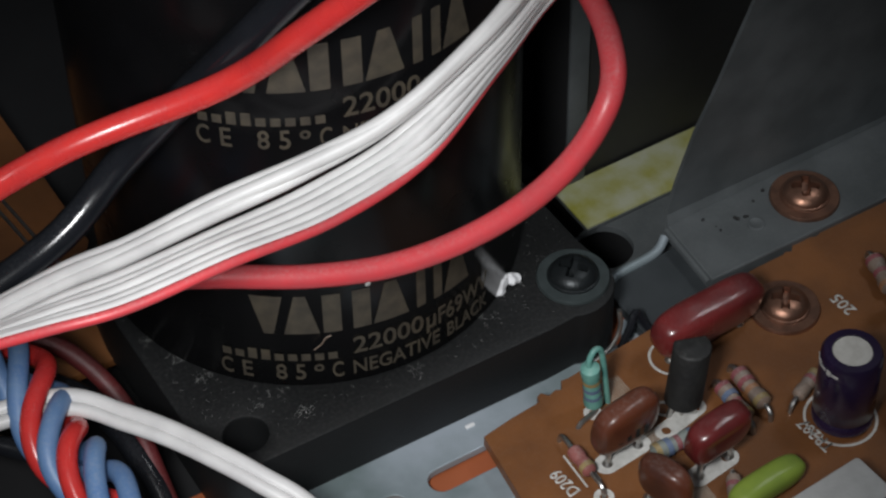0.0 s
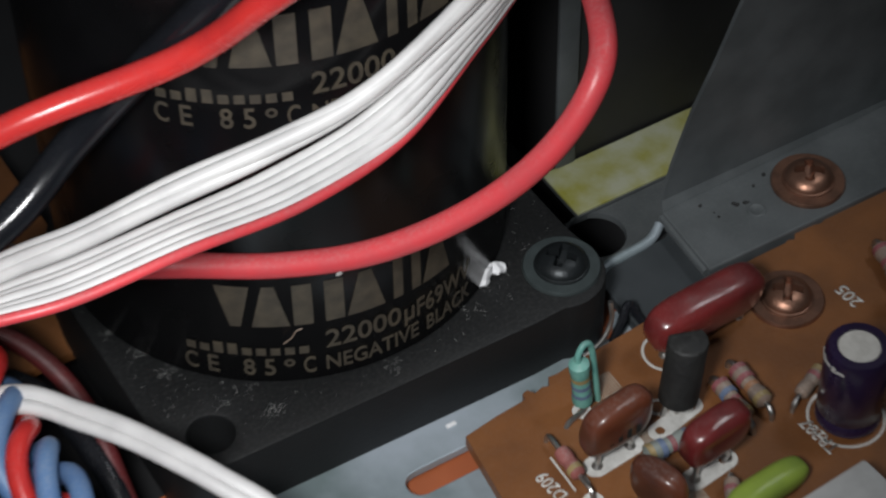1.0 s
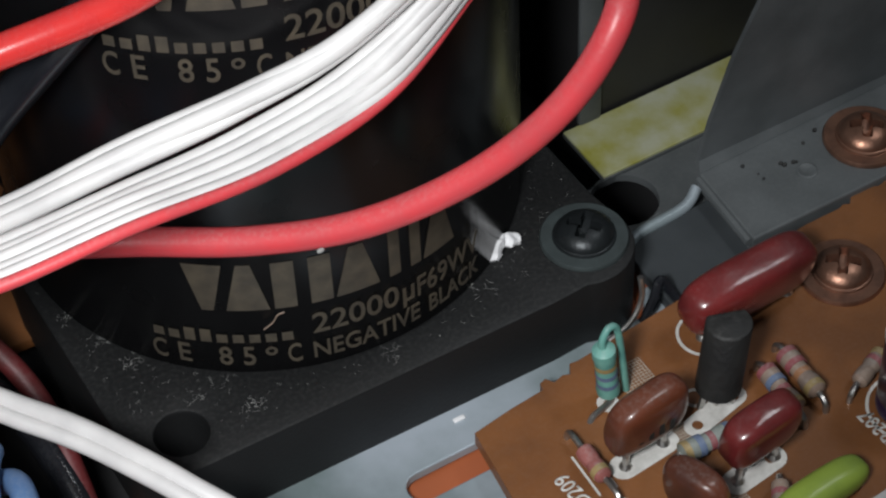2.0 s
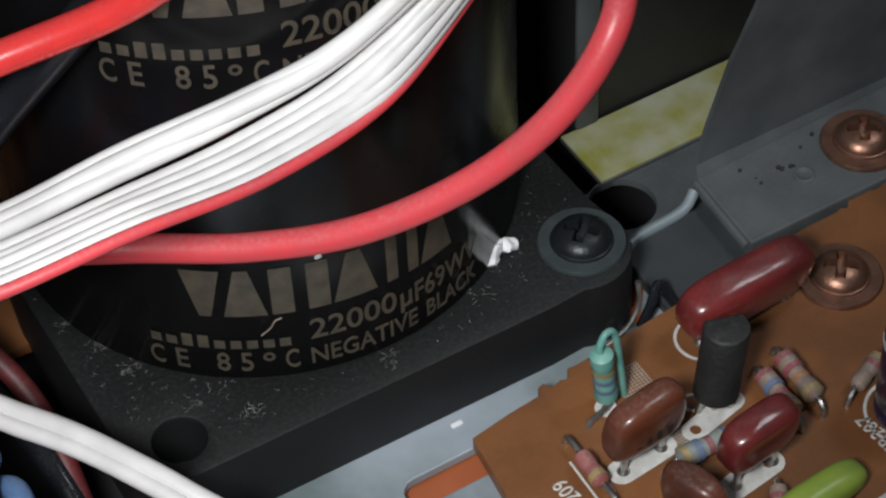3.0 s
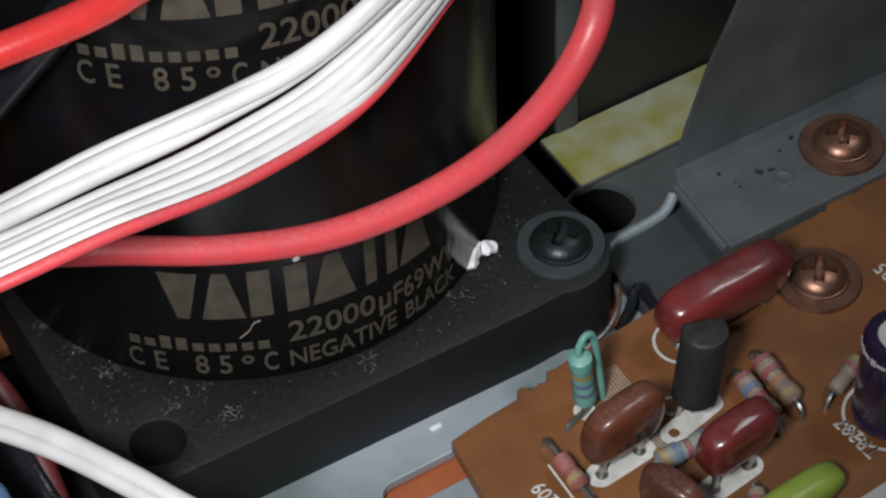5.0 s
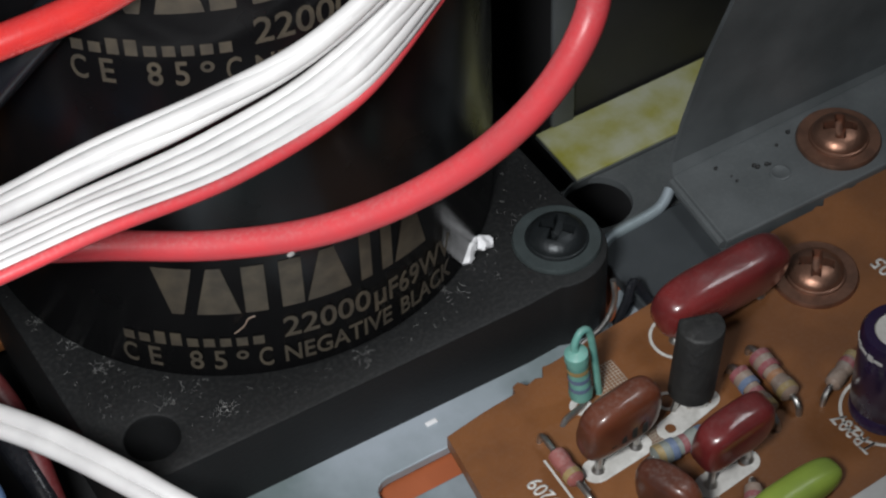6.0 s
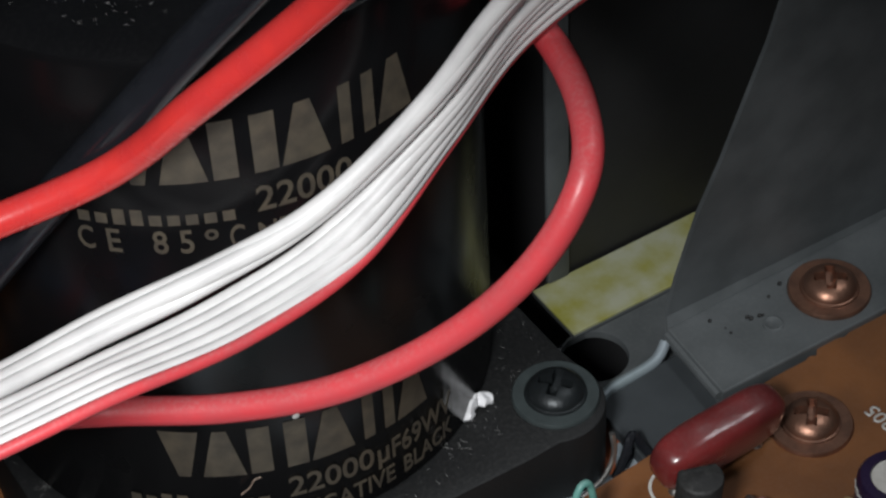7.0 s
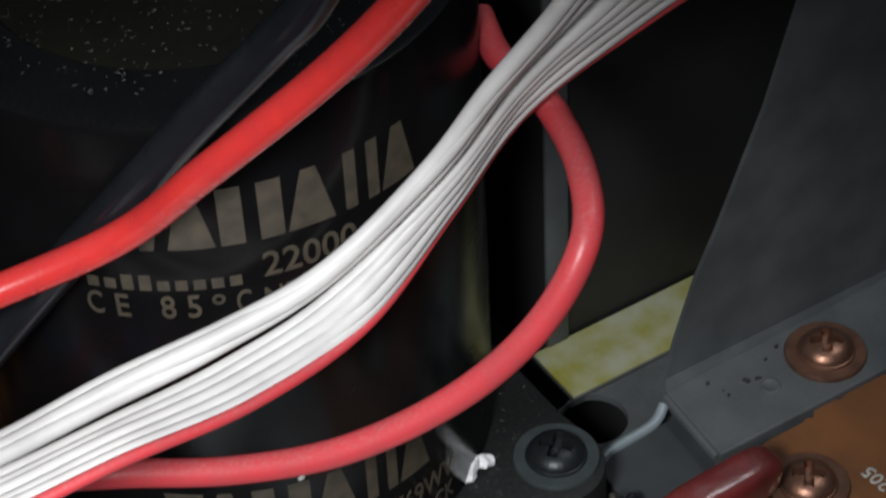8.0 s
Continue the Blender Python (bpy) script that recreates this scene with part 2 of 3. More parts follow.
def writing(text, height, width, thick=0.012):
    """A flat bmesh of letters from the built-in font, in a box of width and height."""
    cu = bpy.data.curves.new("letters", "FONT")
    cu.body, cu.resolution_u, cu.offset = text, 3, 0.012
    ob = bpy.data.objects.new("letters", cu)
    scene.collection.objects.link(ob)
    bpy.context.view_layer.update()
    me = bpy.data.meshes.new_from_object(ob.evaluated_get(bpy.context.evaluated_depsgraph_get()))
    bm = bmesh.new()
    bm.from_mesh(me)
    bpy.data.objects.remove(ob)
    bpy.data.curves.remove(cu)
    bpy.data.meshes.remove(me)
    xs, ys = [v.co.x for v in bm.verts], [v.co.y for v in bm.verts]
    x0, x1, y0, y1 = min(xs), max(xs), min(ys), max(ys)
    for v in bm.verts:
        v.co = ((v.co.x - x0) / (x1 - x0) * width, (v.co.y - y0) / (y1 - y0) * height, 0)
    got = bmesh.ops.extrude_face_region(bm, geom=bm.faces[:])
    bmesh.ops.translate(bm, vec=(0, 0, thick), verts=[g for g in got["geom"] if isinstance(g, bmesh.types.BMVert)])
    return bm


# ---- the chassis ----
FLOOR, BOARD = -0.85, -0.55
slots = [slot_loop(-0.32, 0.9, -3.50, 0.16), slot_loop(-2.3, -0.96, -3.54, 0.16), slot_loop(-1.2, 0.2, -4.3, 0.16)]
floor = part("floor", plate([(-3.0, -16), (16, -16), (16, -2.6), (2.75, -2.6), (2.5, -2.9), (1.9, -2.75), (-3.0, -2.75)], FLOOR - 0.1, FLOOR, slots, 0.015), ZINC, smooth=False)
tagged(floor, "pale blue-grey zinc chassis sheet with long round-ended slots", "chassis floor", kind="structure")
under = part("lower_floor", box((40, 40, 0.1), 0, (0, 0, FLOOR - 1.0)), DARK_STEEL, smooth=False)
tagged(under, "dark steel bottom of the amplifier case", "case bottom", kind="structure")
deck = part("lower_board", box((9.0, 5.0, 0.12), 0.02, (1.0, -4.6, FLOOR - 0.22)), ORANGE_BOARD)
tagged(deck, "orange-brown board under the slotted chassis sheet", "circuit board")

# ---- walls of the case ----
for name, size, at in (("wall_north", (40, 0.2, 12), (0, 14, 4)), ("wall_south", (40, 0.2, 5), (0, -19.9, 0.6)), ("wall_east", (0.2, 34, 10), (16, -3, 3.2)), ("wall_west", (0.2, 34, 10), (-14, -3, 3.2))):
    tagged(part(name, box(size, 0.03, at), DARK_STEEL), "plain dark steel wall of the amplifier case", "case wall", kind="structure")

# ---- rail, bracket and what stands behind ----
rail = thing("support_rail", (2.75, -2.5, FLOOR), "dark blue-grey folded steel support rail with a bright lip", "metal rail")
part("rail_top", plate([(0, -0.62), (12, -0.5), (12, 0.45), (0.9, 0.42), (0.25, 0.38), (0.02, 0.25)], 0.02, 0.16, bevel=0.02), RAIL_STEEL, rail, smooth=False)
part("lip", tube(spline([(0.02, 0.28, 0.13), (0.25, 0.40, 0.16), (0.75, 0.43, 0.18), (0.92, 0.47, 0.20), (1.05, 0.54, 0.26)]), 0.06, 10), ZINC, rail, "worn bright metal edge")
BR = -0.47
bracket = thing("angle_bracket", (3.8, -2.4, FLOOR + 0.16), "dark grey folded steel angle bracket screwed down", "metal bracket")
bz = BR - (FLOOR + 0.16)
part("foot", plate([(0.0, -0.52), (9, -0.60), (9, 0.60), (0.06, 0.50)], 0.004, bz, (), 0.03), GREY_STEEL, bracket, smooth=False)
part("dimple", lathe([(0.115, bz - 0.01), (0.11, bz + 0.012), (0.09, bz + 0.018), (0.065, bz + 0.004), (0, bz + 0.002)], 28), GREY_STEEL, bracket, shift=(0.99, -0.06, 0))
up = bmesh.new()
front = [(0.06, 0.46, bz - 0.06), (0.10, 0.56, 0.32), (0.22, 0.57, 0.80), (0.45, 0.57, 1.54), (0.70, 0.57, 2.10), (1.2, 0.57, 3.40), (1.52, 0.57, 4.5), (2.4, 0.57, 7.4), (9, 0.57, 7.4), (9, 0.58, bz - 0.06)]
up.faces.new([up.verts.new(v) for v in front])
got = bmesh.ops.extrude_face_region(up, geom=up.faces[:])
bmesh.ops.translate(up, vec=(0, 0.05, 0), verts=[q for q in got["geom"] if isinstance(q, bmesh.types.BMVert)])
part("upright", up, GREY_STEEL, bracket, "dark grey upright plate with a slanting edge", smooth=False)
part("fold", tube([(-0.03, -0.50, bz - 0.05), (0.0, -0.1, bz - 0.05), (0.04, 0.46, bz - 0.05)], 0.05, 8), GREY_STEEL, bracket, "worn fold edge")

strip = thing("insulating_strip", (6.3, -0.62, -1.04), "cream insulating strip stained yellow, lying behind the bracket", "insulating strip")
part("backing", box((6.0, 0.80, 0.05), 0.01, (0.02, 0, -0.02)), GREY_STEEL, strip)
part("tape", box((5.95, 0.78, 0.03), 0.008, (0, 0, 0.02)), TAPE, strip)
ledge = part("ledge", plate([(2.6, -2.3), (10, -2.3), (10, -1.0), (2.6, -1.0)], -1.17, -1.07, [ring(3.36, -1.34, 0.36, 32)], 0.012), GREY_STEEL)
tagged(ledge, "dark grey sheet-steel ledge beside the strip", "metal ledge", kind="structure")
cover = thing("transformer_cover", (7.35, 2.75, -1.0), "large matt black transformer cover", "transformer")
part("shell", box((7.6, 5.9, 9.5), 0.08, (0, 0, 4.4)), DARK_STEEL, cover)
part("edge_band", box((0.28, 0.08, 9.0), 0.03, (-3.70, -2.98, 4.5)), GREY_STEEL, cover, "dull grey upright edge")
column = part("steel_column", box((0.6, 0.6, 9), 0.05, (-0.75, 3.1, 3.5)), OLIVE)
tagged(column, "olive-grey painted upright steel column behind the capacitor", "column")
rear = part("rear_board", box((4.0, 5.2, 0.14), 0.02, (-4.05, 2.75, -1.0)), PHENOLIC)
tagged(rear, "orange-brown circuit board lying beside the capacitor", "circuit board")
for x, y in ((-2.75, 2.6), (-2.6, 2.4)):
    tagged(part("bare_wire", tube(spline([(x - 0.12, y + 1.2, -0.905), (x, y, -0.89), (x + 0.12, y - 1.2, -0.905)]), 0.025, 6), SOLDER), "thin bare jumper wire lying on the brown board", "wire")

# ---- the large capacitor and its mounting flange ----
R, TOP = 2.5, 5.72
flange = thing("mounting_flange", (0, 0, FLOOR - 0.1), "dusty matt black plastic capacitor mounting flange with corner holes", "mounting flange")
fz = FLOOR - 0.1


def corner(cx, cy, r, a0, a1, n=8):
    return [(cx + r * math.cos(radians(a0 + (a1 - a0) * i / n)), cy + r * math.sin(radians(a0 + (a1 - a0) * i / n))) for i in range(n + 1)]


outline = ([(-1.9, -2.84), (1.5, -2.90)] + corner(2.10, -2.40, 0.53, -115, 0, 14) + [(2.56, -1.9), (2.52, 1.9)] + corner(2.0, 2.1, 0.5, 0, 90)
           + [(-0.6, 2.64), (-1.75, 2.0), (-2.55, 0.9), (-2.64, 0.3), (-2.65, -1.9)] + corner(-2.13, -2.32, 0.52, 180, 262))
part("plate", plate(outline, -0.03, -fz, [ring(-2.14, -2.39, 0.25, 24), ring(0, 0, 2.40, 64)], 0.035), BLACK_PLASTIC, flange)
part("hole_sleeve", lathe([(0.25, -fz - 0.03), (0.245, -fz - 0.05), (0.24, 0.3), (0.0, 0.25)], 24), BLACK_PLASTIC, flange, shift=(-2.14, -2.39, 0))

can = thing("electrolytic_capacitor", (0, 0, 0), "large black sleeved electrolytic can with gold print", "capacitor")
prof = [(0, -0.6), (2.38, -0.6), (2.38, -0.02), (2.47, 0.0), (R, 0.04), (R, TOP - 0.10), (2.47, TOP - 0.03), (2.40, TOP), (2.25, TOP - 0.005), (1.95, TOP - 0.03), (1.72, TOP - 0.05), (1.70, TOP - 0.09), (0, TOP - 0.09)]
can_sleeve = part("sleeve", lathe(prof, 128), BLACK_SLEEVE, can)
part("top_disc", lathe([(1.69, TOP - 0.085), (1.66, TOP - 0.07), (0, TOP - 0.07)], 96), BUFF_DISC, can, "dusty olive-brown end disc")


def on_can(bm, start, z, proud=0.003):
    """Wraps a flat print round the can: x becomes the arc from the start angle, y the height."""
    for v in bm.verts:
        th = radians(start) + v.co.x / R
        r = R + proud + v.co.z
        v.co = (r * math.cos(th), r * math.sin(th), z + v.co.y)
    return bm


def bars(pairs, height):
    """Flat upright bars from x0 to x1, cut into narrow strips so that they bend."""
    bm = bmesh.new()
    for x0, x1, y0, y1 in pairs:
        n = max(1, int((x1 - x0) / 0.08))
        for i in range(n):
            a, b = x0 + (x1 - x0) * i / n, x0 + (x1 - x0) * (i + 1) / n
            bm.faces.new([bm.verts.new(p) for p in ((a, y0 * height, 0), (b, y0 * height, 0), (b, y1 * height, 0), (a, y1 * height, 0))])
    return bm


def shape(points):
    """A flat plain shape, cut into narrow columns so that it bends round the can."""
    bm = bmesh.new()
    bm.faces.new([bm.verts.new((x, y, 0)) for x, y in points])
    xs = [x for x, y in points]
    x = min(xs) + 0.06
    while x < max(xs):
        bmesh.ops.bisect_plane(bm, geom=bm.verts[:] + bm.edges[:] + bm.faces[:], plane_co=(x, 0, 0), plane_no=(1, 0, 0))
        x += 0.06
    return bm


def arc(a0, a1):
    """The length round the can between two angles."""
    return radians(a1 - a0) * R


def can_print(base, shift):
    """One printed block: a row of plain brand shapes, a small maker's row and lines of ratings."""
    h = 0.60
    foot = base + 0.90

    def brand(a0, a1, points):
        w = arc(a0, a1)
        part("brand_shape", on_can(shape([(x * w, y * h) for x, y in points]), a0 + shift, foot), PRINT, can_sleeve)

    peak = [(0.0, 0), (1.0, 0), (0.66, 1), (0.34, 1)]
    post = [(0.0, 0), (1.0, 0), (1.0, 1), (0.0, 1)]
    brand(-132.5, -124.2, [(0.36, 0), (0.66, 0), (1.0, 1), (0.0, 1)])
    for a0, a1 in ((-124.4, -115.5), (-101.8, -92.2), (-81.6, -73.0)):
        brand(a0, a1, peak)
    for a0, a1 in ((-114.5, -109.9), (-107.0, -102.4), (-89.9, -87.3), (-84.8, -82.2)):
        brand(a0, a1, post)
    for i in range(9):
        x = 0.148 * i
        part("maker_bar", on_can(bars([(x, x + 0.10, 0.0, 1.0 if i in (2, 3) else 0.66)], 0.17), -141.0 + shift, base + 0.455), PRINT, can_sleeve)

    def line(name, text, a0, a1, z, height):
        part(name, on_can(writing(text, height, arc(a0, a1), 0.004), a0 + shift, base + z), PRINT, can_sleeve)

    for text, a0, a1 in (("C", -141.8, -138.6), ("E", -136.0, -133.4), ("8", -127.4, -124.6), ("5", -122.4, -119.8), ("C", -113.1, -110.2)):
        line("temperature", text, a0, a1, 0.145, 0.255)
    line("temperature", "°", -117.7, -115.1, 0.27, 0.12)
    line("polarity", "NEGATIVE", -107.7, -83.3, 0.15, 0.225)
    line("polarity", "BLACK", -80.8, -65.4, 0.15, 0.225)
    line("rating", "22000", -107.4, -88.2, 0.49, 0.27)
    line("rating", "µ", -87.3, -84.4, 0.40, 0.26)
    line("rating", "F69WV", -83.6, -65.3, 0.45, 0.27)


can_print(0.0, 0.0)
can_print(3.55, 1.2)


# ---- screws ----
def screw(name, at, mat, label, washer=0.43, head=0.30, spin=20.0, head_mat=None):
    """A domed cross-head screw with its washer."""
    ob = thing(name, at, label, "screw", "screws")
    part("washer", lathe([(0.16, 0), (washer, 0), (washer + 0.004, 0.02), (washer - 0.012, 0.05), (0.16, 0.055)], 56), mat, ob)
    bm = bmesh.new()
    n, m = 80, 30
    rings = []
    for j in range(m + 1):
        r = head * j / m
        row = []
        for i in range(n):
            a = 2 * math.pi * i / n
            x, y = r * math.cos(a), r * math.sin(a)
            q = min(r / head, 1)
            h = 0.055 + 0.17 * math.sqrt(max(1 - q ** 2.4, 0))
            d = max(abs(x), abs(y))
            e = min(abs(x), abs(y))
            if e < 0.046 and d < 0.165:
                h -= 0.16 - 0.45 * d
            row.append(bm.verts.new((x, y, h)))
        rings.append(row)
    for a, b in zip(rings, rings[1:]):
        for i in range(n):
            bm.faces.new((a[i], a[(i + 1) % n], b[(i + 1) % n], b[i]))
    bmesh.ops.remove_doubles(bm, verts=bm.verts, dist=1e-4)
    part("head", turn(bm, spin), head_mat or mat, ob)
    part("collar", lathe([(head, 0.04), (head + 0.02, 0.05), (head + 0.01, 0.075), (head - 0.02, 0.09)], 48), head_mat or mat, ob)
    return ob


screw("flange_screw", (2.17, -2.37, 0.0), BLACKED_SCREW, "blackened cross-head screw with washer on the flange", 0.43, 0.29, 40, BLACKED_HEAD)
screw("bracket_screw", (5.56, -2.41, BR), COPPER, "coppery cross-head screw with washer on the bracket", 0.43, 0.29, 55)
screw("board_screw", (4.29, -3.69, BOARD), COPPER, "coppery cross-head screw with washer on the brown board", 0.42, 0.28, 50)

# ---- the brown circuit board ----
pcb = thing("circuit_board", (0, 0, BOARD - 0.16), "brown phenolic circuit board with white printed marks", "circuit board")
rough = random.Random(4)
edge = [(0.28, -3.43), (0.7, -3.37), (1.08, -3.34), (1.10, -3.26), (1.17, -3.24), (1.22, -3.32), (1.33, -3.29), (1.40, -3.32), (1.46, -3.21), (1.55, -3.22)]
x = 1.6
while x < 9:
    x += rough.uniform(0.05, 0.16) if x > 4.4 else 0.4
    edge.append((x, -3.23 + 0.08 * (x - 1.3) + (rough.uniform(-0.06, 0.05) if x > 4.4 else 0)))
part("board", plate([(-0.45, -9.5), *edge, (9.2, -9.5)], 0, 0.16, (), 0.008), PHENOLIC, pcb, smooth=False)
Z = 0.163


def mark(bm, x, y, spin=0, name="mark"):
    part(name, turn(bm, spin), SILK, pcb, "white printed mark", smooth=False, shift=(x, y, Z))


def outline_pad(length, r=0.14):
    return plate(slot_loop(0, length, 0, r), 0, 0.006, [ring(0.02, 0, 0.055, 12), ring(length - 0.02, 0, 0.055, 12)])


mark(outline_pad(0.48, 0.135), 1.21, -4.49, 5)
mark(outline_pad(0.44, 0.135), 1.97, -5.17, 7)
mark(outline_pad(0.52, 0.115), 2.03, -4.46, 12)
mark(plate(ring(0, 0, 0.115, 24), 0, 0.006, [ring(0, 0, 0.05, 12)]), 0.94, -4.85)
mark(plate(ring(0, 0, 0.105, 24), 0, 0.006, [ring(0, 0, 0.04, 12)]), 1.50, -3.80)
mark(plate(ring(0, 0, 0.11, 24), 0, 0.006, [ring(0, 0, 0.08, 20)]), 2.21, -4.18)
mark(plate(ring(0, 0, 0.42, 48), 0, 0.006, [ring(0, 0, 0.39, 48)]), 3.82, -5.34)
mark(plate(ring(0, 0, 0.28, 32), 0, 0.006, [ring(0, 0, 0.25, 32)]), 2.74, -3.60)
mark(writing("D209", 0.16, 0.38, 0.006), 0.78, -4.64, 96, "designation")
mark(writing("TR209", 0.16, 0.50, 0.006), 2.66, -4.52, 187, "designation")
mark(writing("205", 0.16, 0.32, 0.006), 5.0, -4.16, 94, "designation")
mark(writing("TR207", 0.16, 0.50, 0.006), 3.52, -5.64, 94, "designation")
for x, l in ((0.82, 0.5), (1.0, 0.5)):
    mark(plate([(0, 0), (0.022, 0), (0.022, l), (0, l)], 0, 0.006), x + 0.03, -4.64, -2)


def hatch(x, y, w, h):
    """A patch of fine white crossed lines."""
    bm = bmesh.new()
    n = 10
    for i in range(n):
        for horizontal in (False, True):
            a = i / (n - 1)
            p = ((0, a * h), (w, a * h)) if horizontal else ((a * w, 0), (a * w, h))
            t = 0.004
            q = [(p[0][0] - t, p[0][1] - t), (p[1][0] + t, p[0][1] - t), (p[1][0] + t, p[1][1] + t), (p[0][0] - t, p[1][1] + t)]
            bm.faces.new([bm.verts.new((u, v, 0.004 + 0.0015 * horizontal)) for u, v in q])
    tagged(part("hatch", bm, HATCH_INK, pcb, smooth=False, shift=(x, y, Z)), kind="stuff")


hatch(1.72, -3.80, 0.32, 0.3)
hatch(1.80, -4.66, 0.2, 0.3)
hatch(1.75, -5.5, 0.22, 0.3)


# ---- parts on the board ----
def dipped_capacitor(at, half, spin, mat, label, lean=0.0, lift=0.16, feet=0.25, e1=0.62, e2=0.75):
    """A dipped film capacitor standing on two tinned legs."""
    ob = thing("film_capacitor", at, label, "capacitor", "dipped film capacitors")
    a, b, c = half
    bm = superbody(a, b, c, e1, e2)
    for v in bm.verts:
        v.co.x += 0.02 * noise.noise(v.co * 5 + Vector(at))
        v.co.z += 0.02 * noise.noise(v.co * 4 + Vector(at) * 2)
    turn(bm, lean, "X")
    part("body", turn(bm, spin), mat, ob, shift=(0, 0, lift + c))
    for s in (-1, 1):
        leg = tube(spline([(s * feet, 0, -0.05), (s * feet, 0, 0.05), (s * (feet - 0.02), 0.0, lift + 0.12)], 4), 0.035, 8)
        foot = part("leg", turn(leg, spin), SOLDER, ob)
        part("solder", turn(lathe([(0.07, 0.0), (0.06, 0.02), (0.036, 0.05)], 12), spin), SOLDER, foot, shift=(s * feet * math.cos(radians(spin)), s * feet * math.sin(radians(spin)), 0))
    return ob


dipped_capacitor((3.20, -3.60, BOARD), (0.74, 0.23, 0.32), 2, RED_DIP, "glossy dark red dipped film capacitor, the longest on the board", 10, 0.14, 0.5, 0.6, 0.5)
dipped_capacitor((1.45, -4.47, BOARD), (0.42, 0.17, 0.37), 5, BROWN_DIP, "dusty brown dipped film capacitor on two legs", 6, 0.22, 0.22, 0.6, 0.6)
inked = bpy.data.objects["film_capacitor.001"]
for k in range(4):
    part("ink_bar", box((0.05, 0.008, 0.13), 0, (-0.16 + 0.11 * k, -0.165, 0.52)), EPOXY_BLACK, inked, "faint black ink bar")
dipped_capacitor((2.21, -5.14, BOARD), (0.41, 0.18, 0.30), 6, RED_DIP, "glossy dark red dipped film capacitor on two legs", 6, 0.30, 0.22, 0.6, 0.55)
dipped_capacitor((1.42, -5.30, BOARD), (0.33, 0.16, 0.31), -72, BROWN_DIP, "brown dipped film capacitor leaning beside the diode", 4, 0.14, 0.2)


def resistor(a, b, mat, bands, label, r=0.115, length=0.62, name="resistor", rise=0.14):
    """An axial part lying between its two holes, with bent leads and colour bands."""
    a, b = Vector((*a, 0)), Vector((*b, 0))
    mid, run = (a + b) / 2, b - a
    ob = thing(name, (mid.x, mid.y, BOARD), label, name, name + "s lying on the board")
    ang = math.degrees(math.atan2(run.y, run.x))
    h = length / 2
    prof = [(0, -h), (0.5 * r, -h), (0.92 * r, -h + 0.03), (r, -h + 0.08), (r, -h + 0.15), (0.84 * r, -h + 0.2), (0.84 * r, h - 0.2), (r, h - 0.15), (r, h - 0.08), (0.92 * r, h - 0.03), (0.5 * r, h), (0, h)]
    body = part("body", turn(lathe(prof, 24, "X"), ang), mat, ob, shift=(0, 0, rise))
    for pos, bmat in bands:
        rr = (1.02 if abs(pos) > h - 0.21 else 0.87) * r
        part("band", turn(lathe([(rr - 0.01, pos - 0.035), (rr, pos - 0.03), (rr, pos + 0.03), (rr - 0.01, pos + 0.035)], 24, "X"), ang), bmat, body, shift=(0, 0, rise))
    half = run.length / 2
    for s in (-1, 1):
        lead = tube(spline([(s * (h - 0.02), 0, rise), (s * (half - 0.08), 0, rise), (s * (half - 0.015), 0, rise - 0.06), (s * half, 0, -0.05)], 6), 0.03, 8)
        part("lead", turn(lead, ang), SOLDER, ob)
    return ob


resistor((3.17, -4.11), (3.13, -4.96), TAN_BODY, [(-0.22, BAND_RED), (-0.08, BAND_RED), (0.04, BAND_ORANGE), (0.22, BAND_YELLOW)], "tan resistor with red and orange bands lying on the board", 0.105, 0.58)
resistor((2.89, -4.20), (2.86, -5.00), TAN_BODY, [(-0.22, BAND_RED), (-0.08, BAND_BLUE), (0.04, BAND_RED), (0.22, BAND_YELLOW)], "tan resistor with red and blue bands lying on the board", 0.10, 0.56)
resistor((1.53, -4.72), (2.35, -4.76), PALE_BODY, [(-0.22, BAND_YELLOW), (-0.08, BAND_BLUE), (0.04, BAND_RED), (0.22, BAND_BLUE)], "pale grey-green banded resistor between two film capacitors", 0.105, 0.56)
resistor((0.96, -3.93), (0.94, -4.85), PINK_BODY, [(0.11, BAND_YELLOW)], "dusty rose diode with a yellow band lying on the board", 0.09, 0.40, "diode")
resistor((5.62, -3.55), (5.40, -4.35), TAN_BODY, [(-0.2, BAND_RED), (0.0, BAND_RED), (0.2, BAND_ORANGE)], "tan resistor with red bands beside the board edge", 0.11, 0.56)
resistor((3.38, -4.98), (4.0, -4.72), TAN_BODY, [(0.1, BAND_RED), (0.2, BAND_YELLOW)], "small tan resistor beside the purple capacitor", 0.085, 0.4)
resistor((2.02, -5.78), (2.3, -5.35), TAN_BODY, [(0.0, BAND_RED)], "small tan resistor beside the lime part", 0.085, 0.3)


